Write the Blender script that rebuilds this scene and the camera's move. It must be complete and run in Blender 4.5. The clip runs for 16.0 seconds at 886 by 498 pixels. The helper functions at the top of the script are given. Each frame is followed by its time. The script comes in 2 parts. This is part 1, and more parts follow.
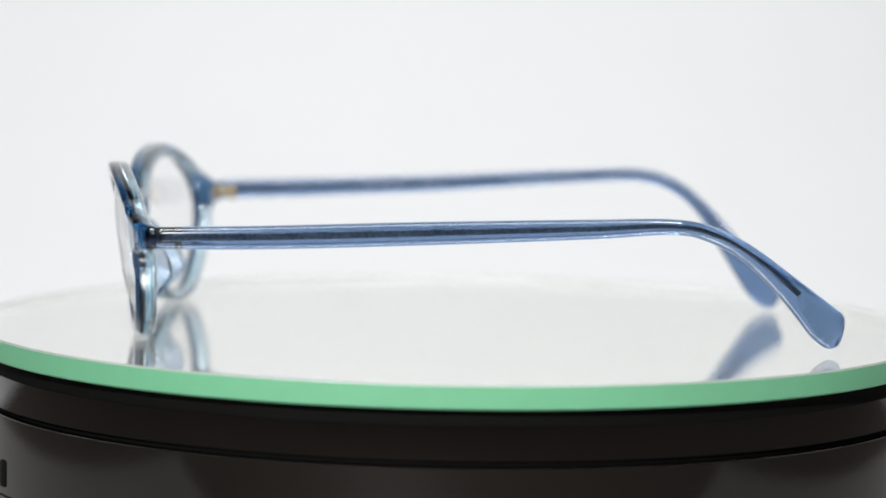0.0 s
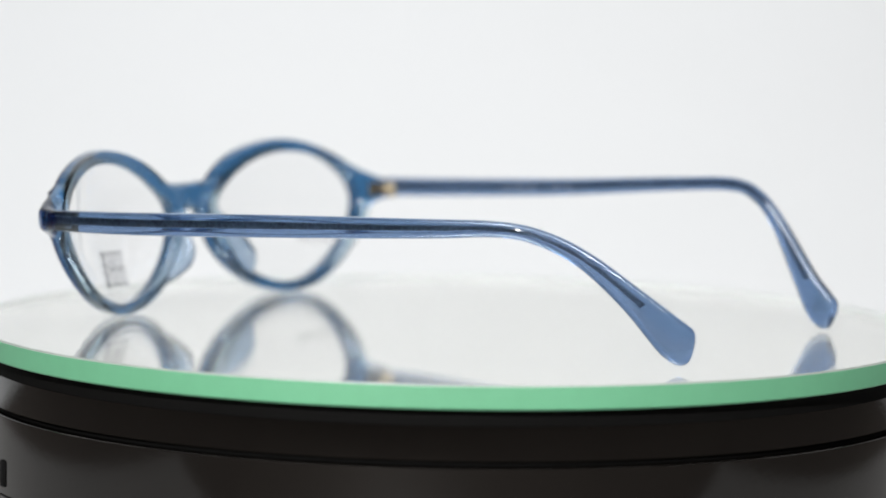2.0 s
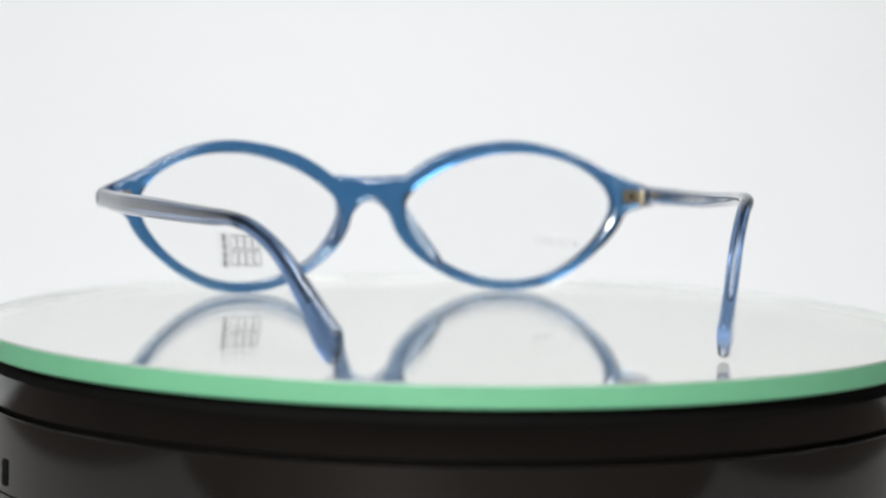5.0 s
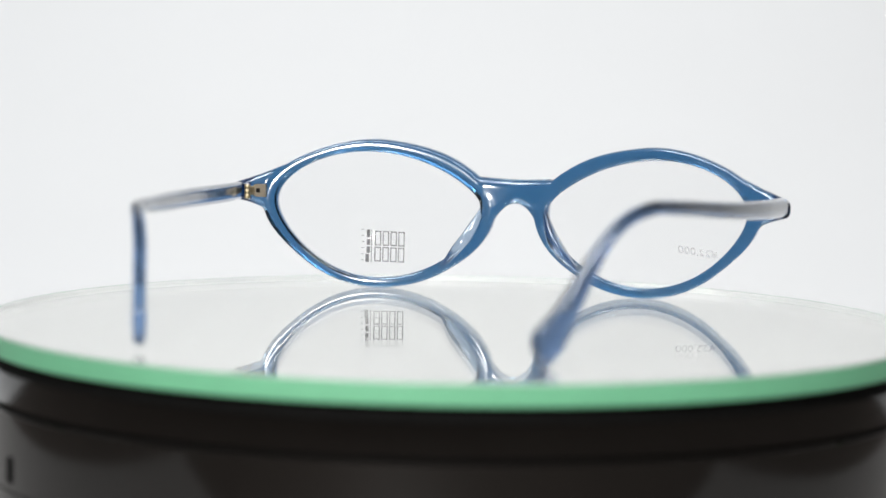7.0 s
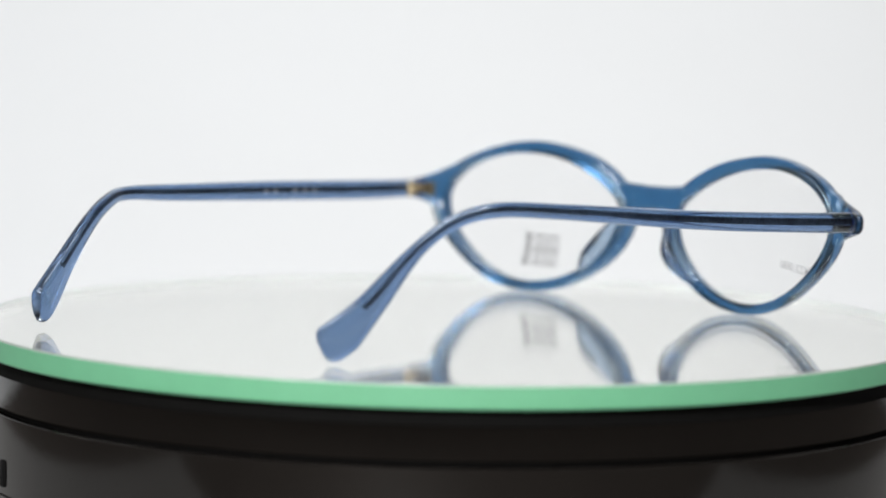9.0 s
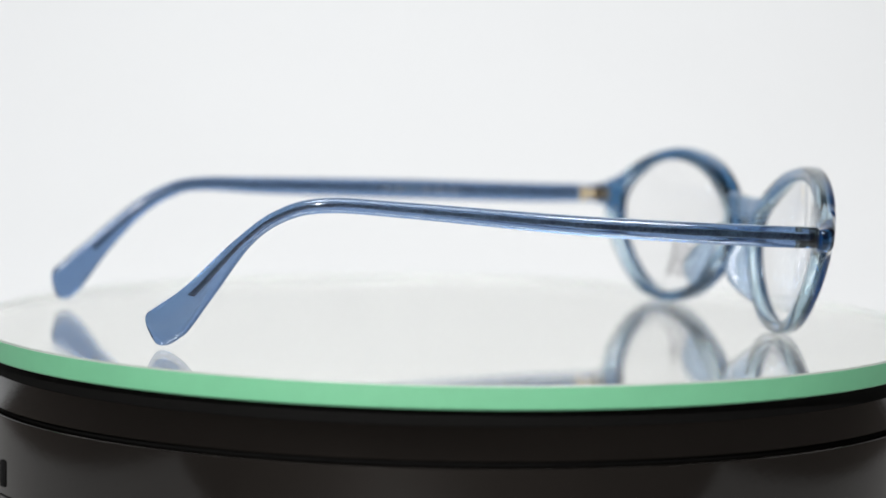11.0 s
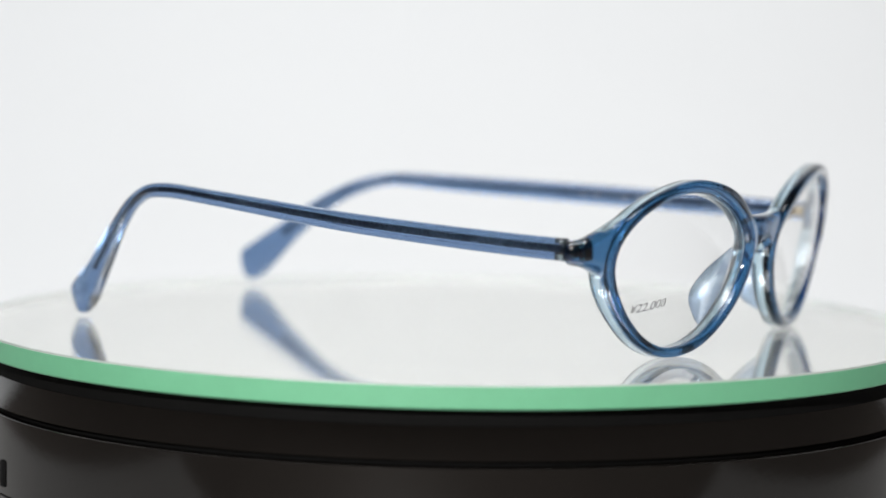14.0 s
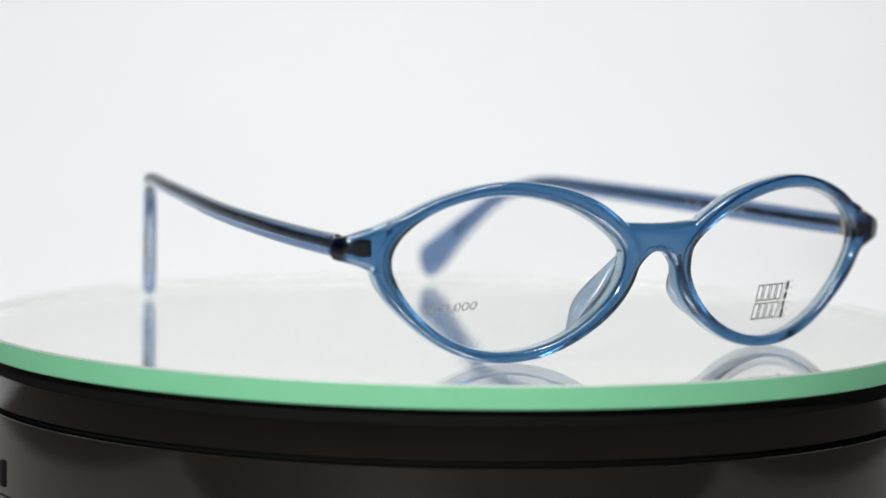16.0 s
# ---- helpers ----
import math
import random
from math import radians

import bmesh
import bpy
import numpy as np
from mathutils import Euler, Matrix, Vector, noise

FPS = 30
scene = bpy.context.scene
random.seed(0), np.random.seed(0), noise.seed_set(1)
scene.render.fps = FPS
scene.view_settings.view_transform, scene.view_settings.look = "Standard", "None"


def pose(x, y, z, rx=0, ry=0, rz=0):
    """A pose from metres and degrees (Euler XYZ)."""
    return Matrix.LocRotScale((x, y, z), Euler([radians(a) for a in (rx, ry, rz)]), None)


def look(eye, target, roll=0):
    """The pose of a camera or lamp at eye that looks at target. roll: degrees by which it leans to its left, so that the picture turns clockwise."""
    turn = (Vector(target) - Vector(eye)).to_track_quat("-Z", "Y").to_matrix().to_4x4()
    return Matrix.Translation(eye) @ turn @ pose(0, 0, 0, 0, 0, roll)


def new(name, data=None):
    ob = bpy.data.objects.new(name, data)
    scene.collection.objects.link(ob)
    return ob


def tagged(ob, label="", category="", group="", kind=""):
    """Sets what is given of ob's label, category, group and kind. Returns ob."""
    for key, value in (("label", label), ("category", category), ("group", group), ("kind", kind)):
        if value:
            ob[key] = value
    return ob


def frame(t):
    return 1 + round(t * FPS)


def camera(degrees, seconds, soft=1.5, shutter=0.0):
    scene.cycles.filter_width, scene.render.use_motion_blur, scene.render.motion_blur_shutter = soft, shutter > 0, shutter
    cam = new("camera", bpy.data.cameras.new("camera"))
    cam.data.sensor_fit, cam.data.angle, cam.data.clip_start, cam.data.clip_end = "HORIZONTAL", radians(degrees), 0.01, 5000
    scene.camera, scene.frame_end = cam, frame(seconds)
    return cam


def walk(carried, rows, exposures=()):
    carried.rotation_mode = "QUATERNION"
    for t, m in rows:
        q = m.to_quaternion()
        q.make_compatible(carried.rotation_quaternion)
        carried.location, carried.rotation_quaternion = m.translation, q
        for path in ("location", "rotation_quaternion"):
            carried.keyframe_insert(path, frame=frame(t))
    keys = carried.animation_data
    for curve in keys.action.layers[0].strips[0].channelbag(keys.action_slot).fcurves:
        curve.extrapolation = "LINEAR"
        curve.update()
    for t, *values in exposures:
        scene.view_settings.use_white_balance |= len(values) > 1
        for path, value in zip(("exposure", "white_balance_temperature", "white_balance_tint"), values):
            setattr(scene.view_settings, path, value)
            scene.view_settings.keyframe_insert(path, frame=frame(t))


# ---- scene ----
# camera: a long lens on a stand; it drifts back a centimetre while the focus lies far
CAM_D, CAM_H = 0.6643, 0.0753
PITCH, YAW, ROLL = radians(-5.094), radians(-0.203), 1.0255
AHEAD = Vector((math.sin(YAW) * math.cos(PITCH), math.cos(YAW) * math.cos(PITCH), math.sin(PITCH)))
cam = camera(16.69, 16.0)


def stand(back):
    eye = Vector((0, -CAM_D, CAM_H)) - AHEAD * back
    return look(eye, eye + AHEAD, ROLL)


walk(cam, [(0.0, stand(0)), (4.3, stand(0)), (6.2, stand(0.0094)), (8.4, stand(0.0094)), (8.9, stand(0)), (16.0, stand(0))],
     exposures=[(0.0, 0.0), (16.0, 0.0)])
cam.data.dof.use_dof = True
cam.data.dof.aperture_fstop = 10.3
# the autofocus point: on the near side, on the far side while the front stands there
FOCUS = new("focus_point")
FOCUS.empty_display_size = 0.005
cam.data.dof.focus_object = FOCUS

# light: a wide soft box overhead, a small bulb just above the camera, an added fill beside it and one on the backdrop,
# dim room behind
world = bpy.data.worlds.new("world")
scene.world = world
world.use_nodes = True
world.node_tree.nodes["Background"].inputs[0].default_value = (0.75, 0.85, 1.0, 1)
world.node_tree.nodes["Background"].inputs[1].default_value = 0.1


def area(name, eye, target, size, power, colour, shape="DISK", size_y=None):
    lamp = bpy.data.lights.new(name, "AREA")
    lamp.shape, lamp.size, lamp.energy, lamp.color = shape, size, power, colour
    if size_y:
        lamp.size_y = size_y
    ob = new(name, lamp)
    ob.matrix_world = look(eye, target)
    return ob


area("soft_box_lamp", (0.0, -0.3, 1.2), (0.0, 0.55, 0.05), 1.1, 12.0, (0.97, 0.985, 1.0), "RECTANGLE", 0.8)
# added fill that evens out the backdrop's upright part; no known source
area("backdrop_fill", (-0.3, -0.2, 0.95), (0.0, 0.9, 0.22), 0.4, 4.2, (0.93, 0.97, 1.0))
area("bulb_lamp", (-0.123, -0.613, 0.286), (0, 0, 0), 0.011, 3.8, (1.0, 0.98, 0.95))
# added fill for brightness; no known lamp stands here
area("fill_lamp", (0.4, -0.45, 0.85), (0, 0, 0), 0.2, 2.6, (1.0, 0.98, 0.95))


# ---- materials ----
def material(name):
    m = bpy.data.materials.new(name)
    m.use_nodes = True
    return m, m.node_tree.nodes, m.node_tree.links, m.node_tree.nodes["Principled BSDF"]


def speckle(m, colour, low, scale, rough, rough_spread=0.06, bump=0.0, bump_scale=None, detail=4.0):
    """Grain at two scales over a base colour, with uneven gloss and a fine relief."""
    nodes, links, b = m.node_tree.nodes, m.node_tree.links, m.node_tree.nodes["Principled BSDF"]
    co = nodes.new("ShaderNodeTexCoord")
    fine, wide = nodes.new("ShaderNodeTexNoise"), nodes.new("ShaderNodeTexNoise")
    fine.inputs["Scale"].default_value, wide.inputs["Scale"].default_value = scale, scale / 9
    fine.inputs["Detail"].default_value = wide.inputs["Detail"].default_value = detail
    both = nodes.new("ShaderNodeMath")
    both.operation = "ADD"
    half = nodes.new("ShaderNodeMath")
    half.operation, half.inputs[1].default_value = "MULTIPLY", 0.5
    ramp = nodes.new("ShaderNodeValToRGB")
    ramp.color_ramp.elements[0].position, ramp.color_ramp.elements[1].position = 0.35, 0.65
    ramp.color_ramp.elements[0].color = (*low, 1)
    ramp.color_ramp.elements[1].color = (*colour, 1)
    for n in (fine, wide):
        links.new(co.outputs["Object"], n.inputs["Vector"])
    links.new(fine.outputs[0], both.inputs[0])
    links.new(wide.outputs[0], both.inputs[1])
    links.new(both.outputs[0], half.inputs[0])
    links.new(half.outputs[0], ramp.inputs[0])
    links.new(ramp.outputs[0], b.inputs["Base Color"])
    span = nodes.new("ShaderNodeMapRange")
    span.inputs["To Min"].default_value, span.inputs["To Max"].default_value = max(0.0, rough - rough_spread), rough + rough_spread
    links.new(wide.outputs[0], span.inputs["Value"])
    links.new(span.outputs[0], b.inputs["Roughness"])
    if bump:
        relief = nodes.new("ShaderNodeBump")
        relief.inputs["Strength"].default_value, relief.inputs["Distance"].default_value = bump, 0.0002
        grain = nodes.new("ShaderNodeTexNoise")
        grain.inputs["Scale"].default_value = bump_scale or scale
        links.new(co.outputs["Object"], grain.inputs["Vector"])
        links.new(grain.outputs[0], relief.inputs["Height"])
        links.new(relief.outputs[0], b.inputs["Normal"])


def acetate(name, colour, low, ior=1.25, rough=0.04):
    m, nodes, links, b = material(name)
    speckle(m, colour, low, 260, rough, 0.025, 0.05, 900)
    b.inputs["Transmission Weight"].default_value = 1.0
    b.inputs["IOR"].default_value = ior
    # the polished skin
    b.inputs["Coat Weight"].default_value = 1.0
    b.inputs["Coat IOR"].default_value = 1.65
    b.inputs["Coat Roughness"].default_value = 0.11
    return m


def layered(m, clear):
    """A blue front layer laminated on a clear back layer; the seam follows the curve of the front."""
    nodes, links, b = m.node_tree.nodes, m.node_tree.links, m.node_tree.nodes["Principled BSDF"]

    def calc(kind, a, c):
        n = nodes.new("ShaderNodeMath")
        n.operation = kind
        for k, v in enumerate((a, c)):
            if isinstance(v, float):
                n.inputs[k].default_value = v
            else:
                links.new(v, n.inputs[k])
        return n.outputs[0]

    co, split = nodes.new("ShaderNodeTexCoord"), nodes.new("ShaderNodeSeparateXYZ")
    links.new(co.outputs["Object"], split.inputs[0])
    x = calc("ADD", split.outputs[0], 0.0005)
    bow = calc("ADD", calc("MULTIPLY", calc("MULTIPLY", x, x), -2.4), calc("MULTIPLY", x, -0.012))
    lean = calc("MULTIPLY", calc("ADD", split.outputs[2], -0.018), 0.16)
    depth = calc("SUBTRACT", calc("SUBTRACT", split.outputs[1], 0.0698), calc("ADD", bow, lean))
    # the blue wraps round the end pieces, back to the hinges
    wrap = calc("MAXIMUM", calc("SUBTRACT", calc("ABSOLUTE", x, 0.0), 0.0625), 0.0)
    depth = calc("ADD", depth, calc("MULTIPLY", wrap, 1.1))
    step = nodes.new("ShaderNodeMapRange")
    step.inputs["From Min"].default_value, step.inputs["From Max"].default_value = 0.0004, 0.0011
    links.new(depth, step.inputs["Value"])
    mix = nodes.new("ShaderNodeMix")
    mix.data_type = "RGBA"
    mix.inputs[6].default_value = (*clear, 1)
    links.new(b.inputs["Base Color"].links[0].from_socket, mix.inputs[7])
    links.new(step.outputs[0], mix.inputs[0])
    links.new(mix.outputs[2], b.inputs["Base Color"])


FRONT_BLUE = acetate("blue_acetate", (0.0044, 0.0370, 0.138), (0.0037, 0.0320, 0.122), 1.18, 0.14)
layered(FRONT_BLUE, (0.62, 0.79, 0.88))
TEMPLE_BLUE = acetate("pale_blue_acetate", (0.185, 0.295, 0.505), (0.16, 0.265, 0.465), 1.2, 0.09)
PAD_BLUE = acetate("clear_blue_acetate", (0.46, 0.58, 0.72), (0.42, 0.54, 0.69), 1.15, 0.2)

LENS, _n, _l, _b = material("clear_demo_lens")
_b.inputs["Base Color"].default_value = (0.985, 0.985, 0.985, 1)
_b.inputs["Roughness"].default_value = 0.0
_b.inputs["Transmission Weight"].default_value = 1.0
_b.inputs["IOR"].default_value = 1.28

PLATE, _n, _l, _b = material("mirror_glass")
_b.inputs["Base Color"].default_value = (0.988, 0.994, 0.972, 1)
_b.inputs["Roughness"].default_value = 0.0
_b.inputs["Transmission Weight"].default_value = 0.92
_b.inputs["IOR"].default_value = 1.2

SILVER, _n, _l, _b = material("silver_coating")
_b.inputs["Base Color"].default_value = (0.99, 0.992, 0.98, 1)
_b.inputs["Metallic"].default_value = 1.0
_b.inputs["Roughness"].default_value = 0.0

EDGE, _n, _l, _b = material("ground_green_glass_edge")
speckle(EDGE, (0.205, 0.585, 0.345), (0.19, 0.55, 0.32), 300, 0.5, 0.08, 0.15, 2500)
_b.inputs["Transmission Weight"].default_value = 0.3
_b.inputs["IOR"].default_value = 1.5

# pale colour standing in for light reflected inside the glass edge
SCREEN_WHITE, _n, _l, _b = material("edge_screen_white")
speckle(SCREEN_WHITE, (0.88, 0.90, 0.88), (0.84, 0.87, 0.84), 300, 0.6, 0.08)

ARRIS, _n, _l, _b = material("grey_ground_arris")
speckle(ARRIS, (0.32, 0.36, 0.33), (0.26, 0.30, 0.27), 500, 0.4, 0.1)

BLACK, _n, _l, _b = material("black_glossy_plastic")
speckle(BLACK, (0.0050, 0.0043, 0.0038), (0.0035, 0.0030, 0.0027), 60, 0.07, 0.03, 0.03, 700)
_b.inputs["IOR"].default_value = 1.5

SLOT, _n, _l, _b = material("matt_black_recess")
speckle(SLOT, (0.004, 0.004, 0.004), (0.003, 0.003, 0.003), 200, 0.8)
_b.inputs["Specular IOR Level"].default_value = 0.1

WIRE, _n, _l, _b = material("nickel_core_wire")
speckle(WIRE, (0.50, 0.49, 0.48), (0.20, 0.20, 0.21), 1500, 0.38, 0.12, 0.5, 2600)
_b.inputs["Metallic"].default_value = 1.0

BRASS, _n, _l, _b = material("brass_hinge_metal")
speckle(BRASS, (0.52, 0.43, 0.28), (0.40, 0.33, 0.21), 900, 0.5, 0.1, 0.15, 2000)
_b.inputs["Metallic"].default_value = 1.0

NICKEL, _n, _l, _b = material("warm_grey_hinge_metal")
speckle(NICKEL, (0.34, 0.30, 0.24), (0.25, 0.22, 0.17), 900, 0.45, 0.1, 0.2, 2000)
_b.inputs["Metallic"].default_value = 1.0

INK, _n, _l, _b = material("dark_printed_ink")
speckle(INK, (0.05, 0.05, 0.055), (0.03, 0.03, 0.035), 1500, 0.6)
GREY_INK, _n, _l, _b = material("grey_printed_ink")
speckle(GREY_INK, (0.24, 0.24, 0.25), (0.20, 0.20, 0.21), 1500, 0.6)

PALE_INK, _n, _l, _b = material("pale_printed_ink")
speckle(PALE_INK, (0.36, 0.38, 0.42), (0.30, 0.32, 0.36), 1500, 0.5)

PAPER, _n, _l, _b = material("white_backdrop_paper")
speckle(PAPER, (0.82, 0.825, 0.83), (0.79, 0.795, 0.80), 6, 0.85, 0.05, 0.2, 350)
ROOM, _n, _l, _b = material("grey_room_paint")
speckle(ROOM, (0.19, 0.172, 0.16), (0.16, 0.145, 0.135), 5, 0.8, 0.05, 0.2, 200)

GREY_SHEET, _n, _l, _b = material("grey_table_sheet")
speckle(GREY_SHEET, (0.37, 0.36, 0.35), (0.32, 0.31, 0.30), 8, 0.85, 0.05, 0.2, 350)

TABLE_BROWN, _n, _l, _b = material("brown_table_top")
speckle(TABLE_BROWN, (0.125, 0.105, 0.092), (0.095, 0.08, 0.07), 8, 0.6, 0.1, 0.2, 250)

MM = 0.001


# ---- mesh helpers ----
def part(name, bm, mat, parent=None, label="", smooth=True):
    """Links a bmesh, built in millimetres, as one mesh object."""
    bmesh.ops.scale(bm, vec=(MM, MM, MM), verts=bm.verts)
    bmesh.ops.recalc_face_normals(bm, faces=bm.faces)
    data = bpy.data.meshes.new(name)
    bm.to_mesh(data)
    bm.free()
    for f in data.polygons:
        f.use_smooth = smooth
    data.materials.append(mat)
    ob = new(name, data)
    ob.parent = parent
    if label:
        ob["label"] = label
    return ob


def thing(name, label, category, m=None):
    ob = new(name)
    ob.empty_display_size = 0.01
    if m is not None:
        ob.matrix_basis = m
    return tagged(ob, label, category)


def loft(bm, rings, closed=False, caps=True):
    """Skins a row of equal rings of points; returns nothing."""
    made = [[bm.verts.new(p) for p in ring] for ring in rings]
    pairs = list(zip(made, made[1:])) + ([(made[-1], made[0])] if closed else [])
    n = len(made[0])
    for a, b in pairs:
        for i in range(n):
            j = (i + 1) % n
            bm.faces.new((a[i], a[j], b[j], b[i]))
    if caps and not closed:
        bm.faces.new(made[0][::-1])
        bm.faces.new(made[-1])


def rounded(w, h, r, n=4):
    """The outline of a w by h rectangle with corners of radius r, about the origin."""
    r = min(r, w * 0.499, h * 0.499)
    out = []
    for cx, cy, a0 in ((w / 2 - r, h / 2 - r, 0), (r - w / 2, h / 2 - r, 90), (r - w / 2, r - h / 2, 180), (w / 2 - r, r - h / 2, 270)):
        for k in range(n + 1):
            a = radians(a0 + 90 * k / n)
            out.append((cx + r * math.cos(a), cy + r * math.sin(a)))
    return out


def oval(w, h, n=20, power=2.6):
    """The outline of a w by h oval, squarer as the power grows."""
    out = []
    for k in range(n):
        c, d = math.cos(2 * math.pi * k / n), math.sin(2 * math.pi * k / n)
        out.append((w / 2 * math.copysign(abs(c) ** (2 / power), c), h / 2 * math.copysign(abs(d) ** (2 / power), d)))
    return out


def spline(points, n):
    """n samples, even in the parameter, of a smooth line through the points."""
    p = np.array(points, float)
    out = []
    for k in range(n):
        u = k / (n - 1) * (len(p) - 1)
        i = min(int(u), len(p) - 2)
        f = u - i
        a, b, c, d = p[max(i - 1, 0)], p[i], p[i + 1], p[min(i + 2, len(p) - 1)]
        out.append(0.5 * (2 * b + (c - a) * f + (2 * a - 5 * b + 4 * c - d) * f ** 2 + (3 * b - a - 3 * c + d) * f ** 3))
    return np.array(out)


def turned(bm, profile, n=192, crisp=False):
    """A body of revolution about z from (radius, z) pairs; crisp keeps the edges between its bands sharp."""
    rings = [[(r * math.cos(2 * math.pi * k / n), r * math.sin(2 * math.pi * k / n), z) for r, z in profile] for k in range(n)]
    made = [[bm.verts.new(p) for p in ring] for ring in rings]
    for k in range(n):
        a, b = made[k], made[(k + 1) % n]
        for i in range(len(profile) - 1):
            bm.faces.new((a[i], b[i], b[i + 1], a[i + 1]))
    if crisp:
        for k in range(n):
            for v, w in zip(made[k], made[(k + 1) % n]):
                bm.edges.get((v, w)).smooth = False


# ---- setting ----
def backdrop():
    """A white paper sweep: flat under the turntable, curving up behind it."""
    pts = [(240, -60), (300, -60)]
    pts += [(300 + 600 * math.sin(radians(a)), -60 + 600 * (1 - math.cos(radians(a)))) for a in range(6, 91, 6)]
    pts += [(900, 1100), (900, 1890)]
    bm = bmesh.new()
    rings = [[(-1180, y, z), (1180, y, z), (1180, y + 2, z - 2), (-1180, y + 2, z - 2)] for y, z in pts]
    loft(bm, rings)
    ob = part("backdrop", bm, PAPER)
    tagged(ob, "seamless white paper backdrop sweeping up behind the turntable", "backdrop", kind="structure")


def slab(name, lo, hi, mat, label):
    bm = bmesh.new()
    bmesh.ops.create_cube(bm, size=1)
    for v in bm.verts:
        v.co = [a + (b - a) * (c + 0.5) for a, b, c in zip(lo, hi, v.co)]
    tagged(part(name, bm, mat, smooth=False), label, name.split("_")[0], kind="structure")


def room():
    slab("floor", (-2400, -2600, -170), (2400, 1100, -62.2), TABLE_BROWN, "plain brown work surface under the turntable")
    slab("table_sheet", (-305, -200, -62.0), (305, 239, -60.0), GREY_SHEET, "plain grey sheet on the table under the turntable")
    slab("ceiling", (-2400, -2600, 1900), (2400, 1100, 2000), ROOM, "plain dark ceiling of the studio room")
    slab("wall_south", (-2400, -2700, -70), (2400, -2600, 1900), ROOM, "plain dark wall behind the camera")
    slab("wall_north", (-2400, 1000, -70), (2400, 1100, 1900), ROOM, "plain dark wall behind the backdrop")
    slab("wall_west", (-2500, -2700, -70), (-2400, 1100, 1900), ROOM, "plain dark side wall of the room")
    slab("wall_east", (2400, -2700, -70), (2500, 1100, 1900), ROOM, "plain dark side wall of the room")


# ---- turntable ----
DISC_R, DISC_T = 104.8, 4.8


def turntable():
    base = thing("turntable", "round black glossy plastic turntable under the mirror", "turntable")
    bm = bmesh.new()
    turned(bm, [(1, -59.9), (102.6, -59.9), (103.4, -59.0), (103.4, -16.2), (103.2, -16.05), (100, -16.0)], crisp=True)
    part("base", bm, BLACK, base)
    bm = bmesh.new()
    turned(bm, [(103.0, -32.3), (103.47, -32.35), (103.47, -32.75), (103.0, -32.8)])
    part("foot_seam", bm, SLOT, base, "thin dark seam above the foot")
    bm = bmesh.new()
    turned(bm, [(100.2, -15.95), (102.3, -15.9), (102.3, -15.15), (100.2, -15.1)])
    part("seam_ring", bm, SLOT, base, "dark recessed seam")
    bm = bmesh.new()
    a = math.atan2(-0.0462, -0.0915)
    rows = []
    for r in (101.5, 103.65):
        rows.append([(r * math.cos(a + x / r), r * math.sin(a + x / r), -28.0 + z) for x, z in rounded(3.2, 5.6, 0.8)])
    loft(bm, rows)
    part("switch", bm, SLOT, base, "small dark switch")
    bm = bmesh.new()
    z = -DISC_T - 0.02
    turned(bm, [(1, -8.2), (102.85, -8.2), (103.1, -14.7), (1, -15.0)], crisp=True)
    platter = part("platter", bm, BLACK, base, "black rotating platter")
    # undercut below the mirror; its dark reflection is put in as matt black
    bm = bmesh.new()
    turned(bm, [(1, z), (101.6, z), (102.8, -8.15), (1, -8.16)], crisp=True)
    part("shadow_gap", bm, SLOT, platter, "undercut below the mirror, its dark reflection put in as matt black")
    return base, platter


def mirror_disc():
    disc = thing("mirror_disc", "round mirror disc with a ground green glass edge", "mirror")
    r, t, c = DISC_R, DISC_T, 0.35
    bm = bmesh.new()
    n = 256
    bmesh.ops.create_circle(bm, cap_ends=True, segments=n, radius=r - c)
    ob = part("glass_plate", bm, PLATE, disc, smooth=False)
    bm = bmesh.new()
    turned(bm, [(r, -c), (r, -t + c)], n)
    part("edge_band", bm, EDGE, disc, "pale green ground glass edge")
    # added ring, no part of a real disc: hides the far edge's green
    bm = bmesh.new()
    turned(bm, [(r - 0.8, -c), (r - 0.8, -t + 0.05)], n)
    part("edge_screen", bm, SCREEN_WHITE, disc, "added pale ring that hides the green of the far edge")
    bm = bmesh.new()
    turned(bm, [(r - c, 0), (r, -c)], n)
    part("upper_arris", bm, ARRIS, disc, "fine grey ground arris")
    bm = bmesh.new()
    turned(bm, [(r, -t + c), (r - c, -t)], n)
    part("lower_arris", bm, EDGE, disc, "fine green ground arris")
    bm = bmesh.new()
    bmesh.ops.create_circle(bm, cap_ends=True, segments=n, radius=r - c, matrix=Matrix.Translation((0, 0, -t)))
    part("silver_backing", bm, SILVER, disc, "silvered mirror backing", smooth=False)
    return disc


# ---- eyeglasses, in millimetres on the turning disc: x across the front, y towards the front ----
MID = -0.5


def sheet(x, z):
    """The y of the front's middle surface: wrapped round the face, leaning back at the foot."""
    return 69.8 - 0.0024 * (x - MID) ** 2 - 0.012 * (x - MID) + 0.16 * (z - 18)


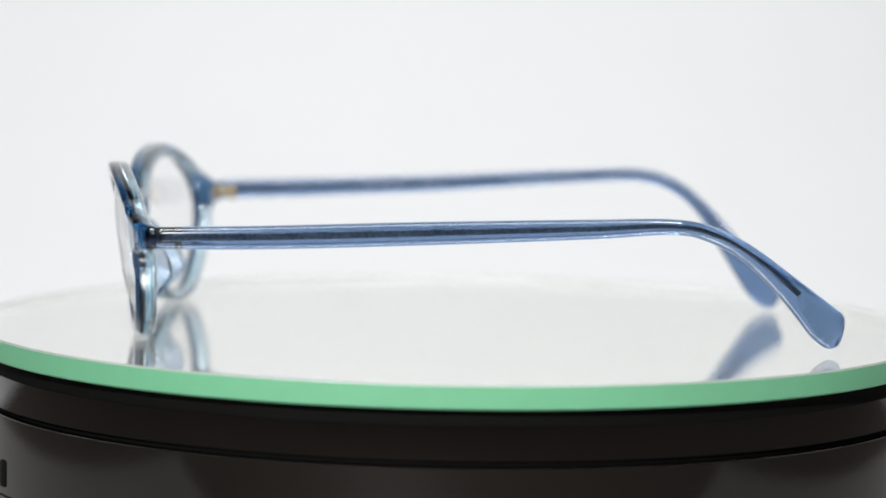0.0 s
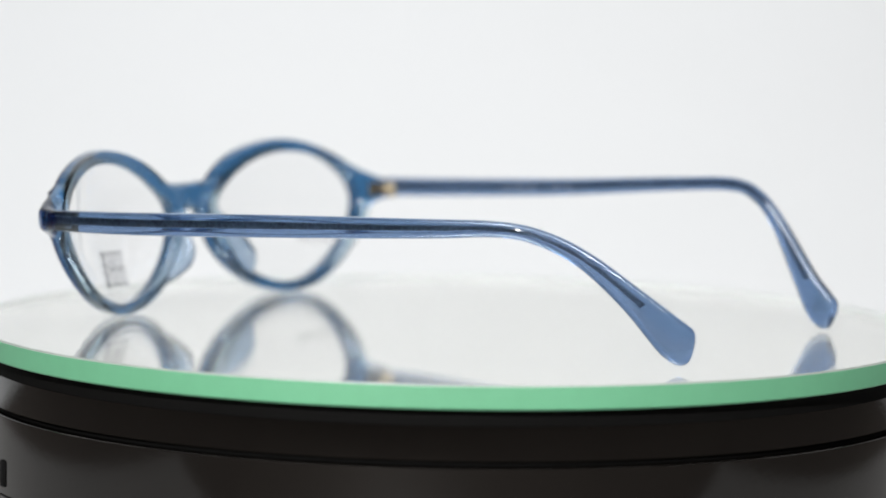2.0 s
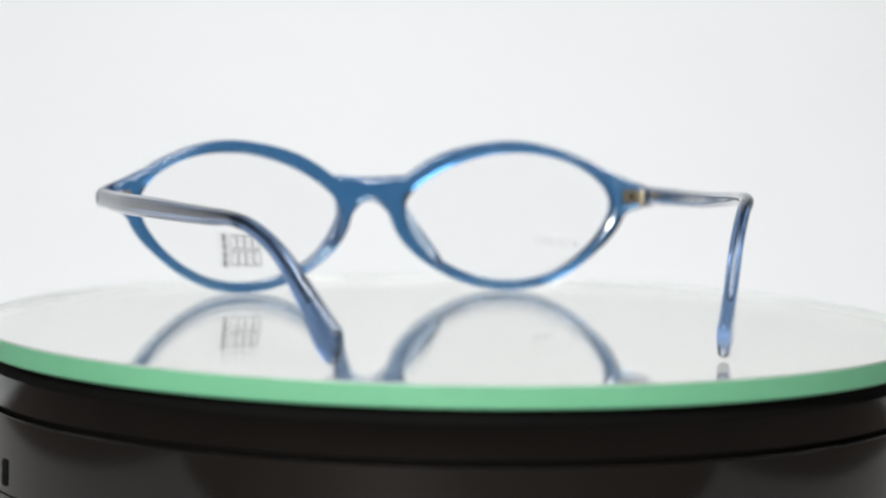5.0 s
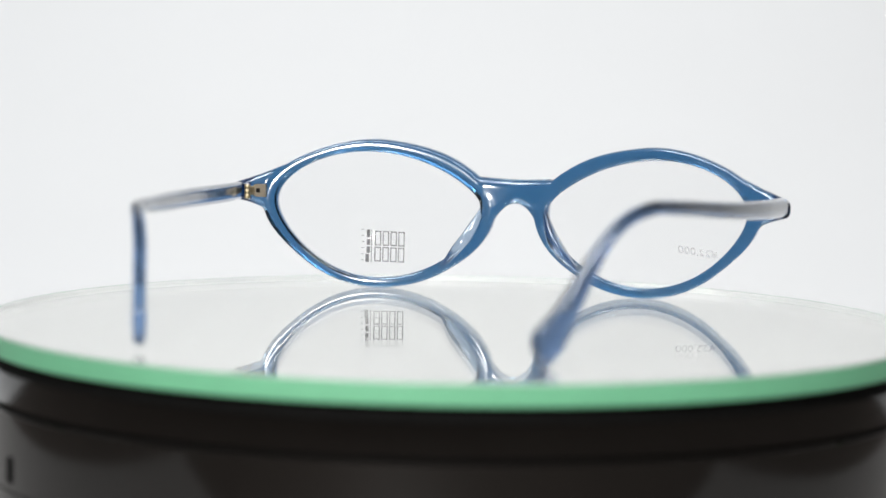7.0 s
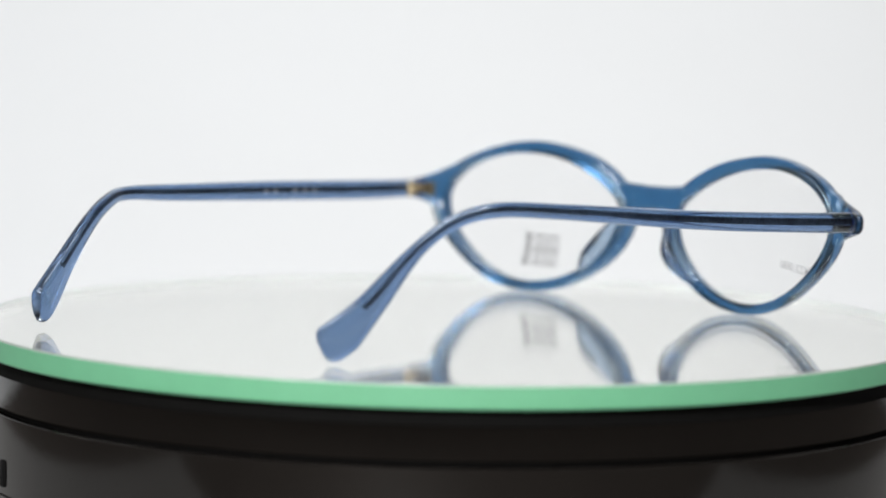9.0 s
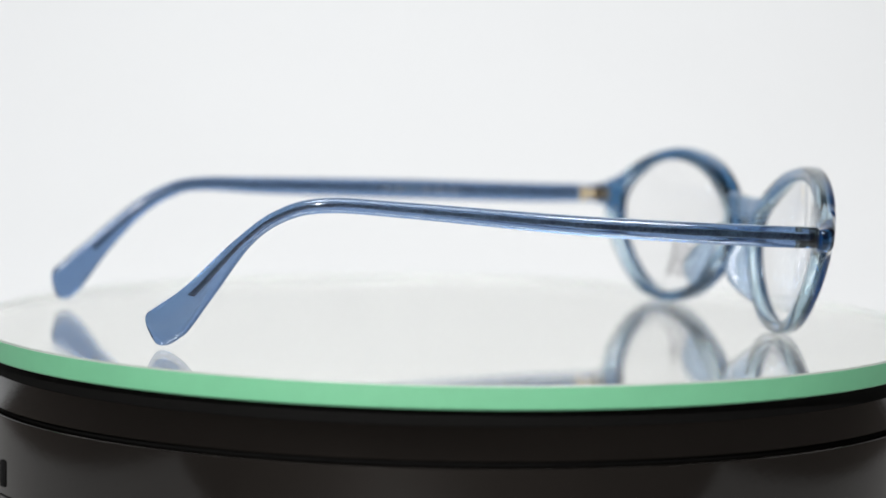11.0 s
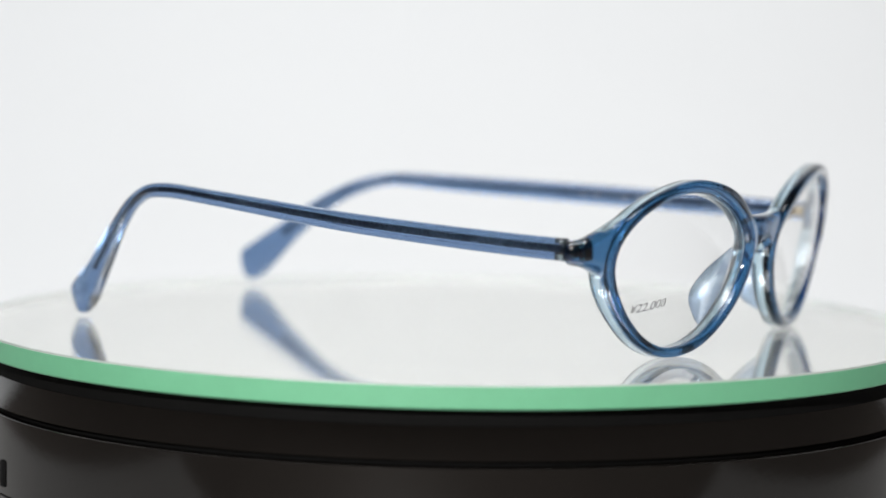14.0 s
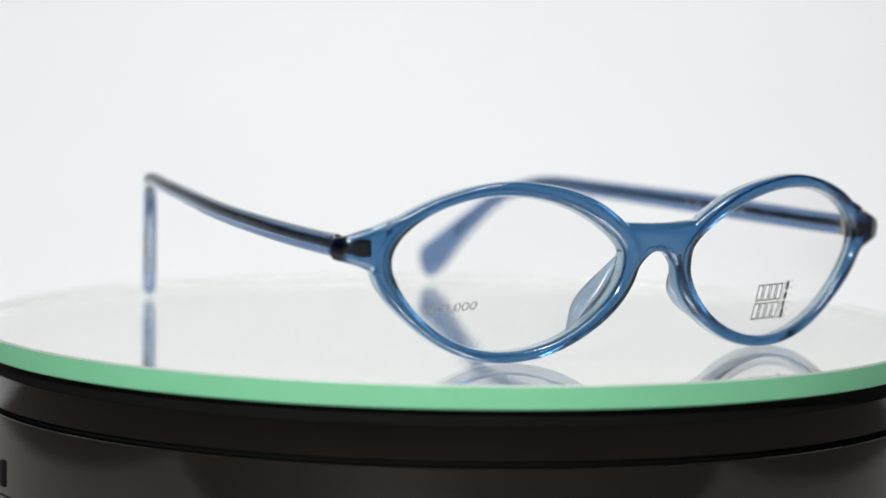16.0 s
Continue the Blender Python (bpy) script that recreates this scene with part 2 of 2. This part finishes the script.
def opening(n=120):
    """The lens opening of one side as (u, z) points, u from the middle outwards: a pointed oval."""
    raw = []
    for k in range(n):
        a = 2 * math.pi * k / n
        c, s = math.cos(a), math.sin(a)
        if s >= 0:
            peak, height, half, e = 37.0, 12.75, (22.6 if c > 0 else 29.7), (0.57 if c > 0 else 0.83)
        else:
            peak, height, half, e = 33.5, -19.45, (26.1 if c > 0 else 26.2), (0.70 if c > 0 else 0.56)
        raw.append((peak + half * c, 21.3 + height * abs(s) ** (2 * e)))
    p = np.array(raw)
    loop = np.vstack([p, p[:1]])
    run = np.concatenate([[0], np.cumsum(np.linalg.norm(np.diff(loop, axis=0), axis=1))])
    at = np.linspace(0, run[-1], n, endpoint=False)
    p = np.stack([np.interp(at, run, loop[:, 0]), np.interp(at, run, loop[:, 1])], 1)
    for _ in range(round(9 * (n / 120) ** 2)):
        p = 0.5 * p + 0.25 * (np.roll(p, 1, 0) + np.roll(p, -1, 0))
    return p


def normals(p):
    d = np.roll(p, -1, 0) - np.roll(p, 1, 0)
    d /= np.linalg.norm(d, axis=1)[:, None]
    return np.stack([d[:, 1], -d[:, 0]], 1)


def rim_width(k, n):
    """Slim at the temple side and the foot, broad at the nose; k of n round the opening from the temple corner over the top."""
    steps = (2.8, 1.75, 2.4, 3.1, 2.9, 1.95, 1.75, 1.6, 2.8)
    f = k / n * 8
    i = int(f)
    g = (1 - math.cos(math.pi * (f - i))) / 2
    return steps[i] * (1 - g) + steps[i + 1] * g


def put(side, u, z, depth):
    x = MID + side * u
    return (x, sheet(x, z) + depth, z)


def front(parent):
    """Both rims, the bridge and the end pieces, fused into one body."""
    bm = bmesh.new()
    hole = opening()
    out = normals(hole)
    for side in (1, -1):
        rings = []
        for k, ((u, z), (nu, nz)) in enumerate(zip(hole, out)):
            w = rim_width(k, len(hole))
            ring = []
            for a, d in oval(w + 0.6, 4.6, 24, 3.8):
                # the clear back layer stands further into the opening than the blue face
                lip = 0.35 * min(max(0.5 - d, 0), 1) * (1 if a < 0 else 0)
                off = a + w / 2 - 0.08 - lip
                ring.append(put(side, u + nu * off, z + nz * off, d + 0.15))
            rings.append(ring)
        loft(bm, rings, closed=True)
        # end piece: a wedge off the rim that turns back to the hinge
        rings = []
        for u, y_off, z_mid, tall, deep, turn in ((59.4, -0.2, 22.4, 13.0, 4.0, 0), (60.8, -0.2, 22.85, 11.1, 4.1, 0), (62.4, -0.2, 23.4, 8.6, 4.1, 4), (64.4, -0.2, 23.45, 7.0, 4.1, 12),
                                                  (66.4, -0.5, 23.4, 5.6, 3.9, 36), (67.5, -1.4, 23.35, 4.9, 3.6, 66), (67.7, -2.3, 23.3, 4.7, 3.4, 85)):
            ring = []
            x0 = MID + side * u
            y0 = sheet(x0, 23) + y_off + (0.7 if side < 0 else 0.0)
            a = radians(turn)
            for d, h in rounded(deep, tall, 1.75):
                ring.append((x0 + side * d * math.sin(a), y0 + d * math.cos(a) + 0.135 * h * (1 - turn / 90), z_mid + h))
            rings.append(ring)
        loft(bm, rings)
        # gussets: the straight shoulder from the brow to the end piece, and the hollow one beneath it
        for u0, u1, edge, thick in ((53.6, 60.0, lambda u: 27.7 + 0.42 * (62.4 - u), -1.1), (57.0, 60.0, lambda u: 19.1 - 1.1 * (62.4 - u), 1.1)):
            rings = []
            for k in range(6):
                u = u0 + (u1 - u0) * k / 5
                x0 = MID + side * u
                z0 = edge(u) + thick
                y0 = sheet(x0, z0) + (0.7 if side < 0 else 0.0) * k / 5
                rings.append([(x0, y0 + d + 0.135 * h, z0 + h) for d, h in rounded(4.2, 2.2, 1.05)])
            loft(bm, rings)
    # bridge: an arch between the rims
    rings = []
    for k in range(21):
        f = k / 20 * 2 - 1
        x = 8.6 * f
        low, high = max(21.5 - 0.155 * x * x, 14.5), 27.5 + 0.006 * x * x
        z_mid, tall = (low + high) / 2, high - low
        x += MID
        rings.append([(x, sheet(x, z_mid + h) + d + 0.5 * (1 - f * f) - 0.2, z_mid + h) for d, h in rounded(4.1, tall, 1.9)])
    loft(bm, rings)
    ob = part("front", bm, FRONT_BLUE, parent, "translucent blue acetate front")
    melt = ob.modifiers.new("melt", "REMESH")
    melt.mode, melt.voxel_size, melt.use_smooth_shade = "VOXEL", 0.0003, True
    ease = ob.modifiers.new("ease", "SMOOTH")
    ease.factor, ease.iterations = 0.5, 20
    return ob


def nose_pad(parent, side):
    """A moulded pad behind the rim beside the nose: a tapering fin."""
    bm = bmesh.new()
    rings = []
    for u, z, wide, deep in spline([(7.8, 20.6, 0.6, 0.8), (8.8, 17.6, 1.8, 3.0), (10.7, 13.6, 2.4, 5.4), (13.2, 10.2, 2.2, 5.5), (15.8, 7.2, 1.4, 3.0), (17.6, 5.4, 0.5, 0.7)], 19):
        ring = []
        for a, d in rounded(wide, deep, 0.9, 3):
            ring.append(put(side, u + a * 0.8, z + a * 0.6, d - 2.1 - deep / 2))
        rings.append(ring)
    loft(bm, rings)
    return part("nose_pad", bm, PAD_BLUE, parent, "clear pale blue moulded nose pad")


def lens_offset(u, z):
    r2 = ((u - 33.6) / 26) ** 2 + ((z - 18) / 17) ** 2
    return 0.2 + 2.0 * (1 - min(r2, 1.1))


def lens(parent, side):
    """A thin curved demo lens seated in the rim's groove."""
    hole = opening(96)
    edge = hole + normals(hole) * 0.45
    c = np.array((33.6, 18.5))
    bm = bmesh.new()
    steps = [1, 0.985, 0.93, 0.8, 0.65, 0.5, 0.35, 0.2]
    rings = []
    for d, order in ((0.55, steps[::-1]), (-0.55, steps)):
        for f in order:
            rings.append([put(side, *(c + (p - c) * f), lens_offset(*(c + (p - c) * f)) + d) for p in edge])
    loft(bm, rings)
    ob = part("lens", bm, LENS, parent, "clear plastic demo lens")
    ob.visible_shadow = False
    return ob


def on_lens(side, u, z, d=0.62):
    return put(side, u, z, lens_offset(u, z) + d)


def bars(name, parent, side, cells, mat, label, lean=(0.0, 0.0)):
    """Flat printed bars (u, z, width, height) on the front of a lens."""
    bm = bmesh.new()
    for u, z, w, h in cells:
        quad = [(u - w / 2, z - h / 2), (u + w / 2, z - h / 2), (u + w / 2, z + h / 2), (u - w / 2, z + h / 2)]
        bm.faces.new([bm.verts.new(on_lens(side, a + lean[0] * (b - 10), b + lean[1] * (a - 33))) for a, b in quad])
    ob = part(name, bm, mat, parent, label, smooth=False)
    return ob


def brand_mark(parent):
    """Two rows of small open boxes beside a ladder of dark blocks."""
    cells = []
    for row in (11.75, 7.85):
        for k in range(4):
            u, w, h, line = 28.5 + 1.95 * k, 1.35, 3.3, 0.28
            cells += [(u - w / 2, row, line, h), (u + w / 2, row, line, h), (u, row + h / 2, w + line, line), (u, row - h / 2, w + line, line)]
    bars("printed_mark", parent, -1, cells, INK, "two rows of small dark printed boxes", (0.06, 0.02))
    cells = [(35.9, 9.9, 0.2, 8.0), (36.7, 12.9, 0.85, 2.0), (36.7, 10.8, 0.85, 1.5), (36.7, 8.9, 0.85, 1.6), (36.9, 6.9, 0.9, 2.0)]
    cells += [(38.1, 6.4 + 1.5 * k, 0.7, 0.16) for k in range(6)]
    bars("printed_blocks", parent, -1, cells, INK, "column of dark printed blocks", (0.06, 0.0))


def price(parent):
    """The price printed in grey on the other lens, read from the front."""
    curve = bpy.data.curves.new("price_text", "FONT")
    curve.body = "\u00a522,000"
    curve.size, curve.offset = 1.0, 0.0
    probe = new("price_text", curve)
    bpy.context.view_layer.update()
    data = bpy.data.meshes.new_from_object(probe.evaluated_get(bpy.context.evaluated_depsgraph_get()))
    bpy.data.objects.remove(probe)
    xs, ys = [v.co.x for v in data.vertices], [v.co.y for v in data.vertices]
    x0, x1, y0, y1 = min(xs), max(xs), min(ys), max(ys)
    for v in data.vertices:
        a, b = (v.co.x - x0) / (x1 - x0), (v.co.y - y0) / (y1 - y0)
        u = 51.6 - 10.2 * a - 0.25 * b
        v.co = [c * MM for c in on_lens(1, u, 10.0 + 1.0 * a + 2.1 * b)]
    data.materials.append(GREY_INK)
    ob = new("price_print", data)
    ob.parent = parent
    ob["label"] = "small grey printed price"
    return ob


def dust_speck(parent):
    """A crumb of dust stuck to the lens."""
    bm = bmesh.new()
    bmesh.ops.create_icosphere(bm, subdivisions=1, radius=0.14, matrix=Matrix.Translation(on_lens(1, 28.6, 24.3, 0.58)))
    return part("dust_speck", bm, GREY_INK, parent, "tiny grey crumb of dust")


def temple_line(side):
    """Upper edge, lower edge (y, z) and thickness of a temple, from hinge to tip, and its way across (y, x)."""
    if side < 0:
        rows = [(59.0, 25.5, 59.0, 21.2, 3.1), (40.7, 26.0, 40.7, 21.3, 3.3), (6.9, 27.2, 6.9, 22.5, 3.3), (-26.8, 28.0, -26.8, 24.0, 3.2), (-43.7, 28.2, -43.5, 25.0, 3.1),
                (-52.3, 26.6, -51.0, 23.6, 3.0), (-60.8, 22.4, -58.6, 19.5, 3.0), (-70.7, 15.3, -66.6, 12.0, 2.9), (-78.0, 9.9, -73.0, 4.3, 2.9), (-80.0, 8.3, -75.0, 2.4, 2.9), (-80.5, 6.9, -76.3, 1.5, 2.7), (-80.35, 5.2, -77.3, 1.15, 2.4), (-80.0, 3.4, -78.2, 1.2, 1.7), (-79.6, 2.4, -78.9, 1.5, 0.8), (-79.4, 2.0, -79.1, 1.7, 0.4)]
        way = [(59.0, -68.1), (30, -67.2), (0, -64.6), (-30, -61.2), (-46, -59.0), (-60, -53.4), (-80, -46.6)]
    else:
        rows = [(56.3, 26.1, 56.3, 21.6, 3.1), (40.0, 26.7, 40.0, 22.3, 3.3), (6.0, 28.4, 6.0, 24.4, 3.3), (-28.0, 30.8, -28.0, 27.5, 3.2), (-44.5, 31.5, -43.6, 28.4, 3.1),
                (-53.3, 28.7, -51.2, 26.6, 3.0), (-60.7, 22.4, -57.4, 21.6, 3.0), (-69.5, 12.9, -63.7, 11.7, 2.9), (-75.2, 8.2, -68.4, 4.2, 2.9), (-76.6, 6.9, -70.2, 2.2, 2.9), (-76.8, 5.4, -71.8, 1.0, 2.7), (-76.2, 3.6, -73.0, 0.5, 2.4), (-75.4, 1.9, -74.0, 0.5, 1.7), (-75.0, 1.2, -74.5, 0.7, 0.8), (-74.9, 1.0, -74.6, 0.8, 0.4)]
        way = [(56.3, 66.8), (30, 65.2), (0, 61.4), (-30, 55.2), (-46, 51.0), (-60, 43.0), (-80, 32.0)]
    ys, xs = zip(*sorted(way))
    out = []
    for ya, za, yb, zb, thick in spline(rows, 10 * (len(rows) - 1) + 1):
        out.append((float(np.interp((ya + yb) / 2, ys, xs)), (ya + yb) / 2, (za + zb) / 2, ya - yb, za - zb, thick))
    line = np.array(out)
    for _ in range(6):
        line[1:-1, 0] = 0.5 * line[1:-1, 0] + 0.25 * (line[:-2, 0] + line[2:, 0])
    return line


def sweep(bm, line, size, start=0, stop=None):
    """Sweeps a rounded section along the line; size(k) gives thickness, share of the height and corner."""
    stop = len(line) if stop is None else stop
    rings = []
    for k in range(start, stop):
        p = Vector(line[k][:3])
        a, b = line[max(k - 1, 0)], line[min(k + 1, len(line) - 1)]
        flat = Vector((b[0] - a[0], b[1] - a[1], 0))
        flat = flat.normalized() if flat.length > 1e-3 and b[1] < a[1] else Vector((0.25 * (1 if p.x < 0 else -1), -0.97, 0))
        across = Vector((flat.y, -flat.x, 0))
        up = Vector((-flat.x * line[k][3], line[k][3], line[k][4]))
        tall = up.length
        up.normalize()
        thick, share, corner, lift = size(k)
        rings.append([p + across * c + up * (d + lift * tall) for c, d in rounded(thick, tall * share, corner)])
    loft(bm, rings)


def temple(parent, side):
    line = temple_line(side)
    bm = bmesh.new()
    sweep(bm, line, lambda k: (line[k][5], 1.0, 1.35, 0.0))
    arm = part("temple", bm, TEMPLE_BLUE, parent, "translucent pale blue acetate temple with a flared tip")
    bm = bmesh.new()
    sweep(bm, line, lambda k: (0.7, 0.36 - 0.0022 * k, 0.3, 0.04 if k < 60 else 0.04 + 0.004 * (k - 60)), 1, 73)
    part("core_wire", bm, WIRE, arm, "dark metal wire core")
    bm = bmesh.new()
    for k in (76, 78, 80):
        p = Vector(line[k][:3]) + Vector((side * 1.35, 0, 0.2))
        bmesh.ops.create_icosphere(bm, subdivisions=1, radius=0.17, matrix=Matrix.Translation(p))
    part("stamped_marks", bm, WIRE, arm, "three small dark stamped marks")
    bm = bmesh.new()
    for k in (16, 17, 18, 20, 21):
        p = Vector(line[k][:3]) - Vector((side * (line[k][5] / 2 + 0.03), 0, 0))
        quad = [(0, -0.6, -0.4), (0, 0.6, -0.4), (0, 0.6, 0.4), (0, -0.6, 0.4)]
        bm.faces.new([bm.verts.new(p + Vector(q)) for q in quad])
    part("inner_print", bm, PALE_INK, arm, "short row of pale printed bars", smooth=False)
    return arm


def hinge(parent, side):
    """A metal plate set in the back of the end piece, a tongue, knuckles and a screw."""
    x, y, z, face = (62.3, 54.4, 23.4, 57.9) if side > 0 else (-63.3, 55.8, 23.4, 60.0)
    bm = bmesh.new()
    outline = [(-1.9, -1.6), (0.5, -1.6), (1.2, -1.35), (1.75, -0.75), (1.9, 0.0), (1.75, 0.75), (1.2, 1.35), (0.5, 1.6), (-1.9, 1.6)]
    loft(bm, [[(x + side * a, face + d, z + b) for a, b in outline] for d in (-0.55, 0.5)])
    plate = part("hinge", bm, NICKEL, parent, "small warm-grey metal hinge", smooth=False)
    bm = bmesh.new()
    loft(bm, [[(x + side * (a + 0.1), face + d, z + b) for a, b in rounded(1.0, 1.1, 0.2, 2)] for d in (-0.6, -0.3)])
    part("slot", bm, SLOT, plate, "dark square slot", smooth=False)
    xk = x + side * 1.5
    bm = bmesh.new()
    loft(bm, [[(xk + a, d, z + b) for a, b in rounded(1.0, 2.2, 0.3, 2)] for d in (y - 0.6, face - 0.3)])
    part("tongue", bm, BRASS, plate, "brass tongue")
    for k in range(3):
        bm = bmesh.new()
        zc = z + (k - 1) * 1.15
        ring = [(0.75 * math.cos(radians(a)), 0.75 * math.sin(radians(a))) for a in range(0, 360, 24)]
        loft(bm, [[(xk + a, y - 0.9 + b, zc + h) for a, b in ring] for h in (-0.52, 0.52)])
        part("knuckle", bm, BRASS, plate)
    bm = bmesh.new()
    ring = [(0.6 * math.cos(radians(a)), 0.6 * math.sin(radians(a))) for a in range(0, 360, 30)]
    loft(bm, [[(xk + a, y - 0.9 + b, z + h) for a, b in ring] for h in (-1.95, 1.95)])
    part("screw", bm, WIRE, plate)


def eyeglasses():
    glasses = thing("eyeglasses", "blue translucent acetate eyeglasses standing open on the mirror", "eyeglasses")
    front(glasses)
    for side in (1, -1):
        nose_pad(glasses, side)
        pane = lens(glasses, side)
        if side > 0:
            price(pane)
            dust_speck(pane)
        else:
            brand_mark(pane)
        temple(glasses, side)
        hinge(glasses, side)
    return glasses


backdrop()
room()
TABLE, PLATTER = turntable()
DISC = mirror_disc()
GLASSES = eyeglasses()


def motions():
    """The platter, the disc and the eyeglasses turn together about the upright axis."""
    rows = [(t, pose(0, 0, 0, 0, 0, 90.07 - 14.697 * t)) for t in range(17)]
    for ob in (PLATTER, DISC, GLASSES):
        walk(ob, rows)
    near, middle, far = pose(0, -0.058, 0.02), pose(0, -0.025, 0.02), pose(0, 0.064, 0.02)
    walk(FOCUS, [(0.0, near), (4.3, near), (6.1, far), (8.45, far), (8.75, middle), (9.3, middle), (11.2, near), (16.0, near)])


motions()
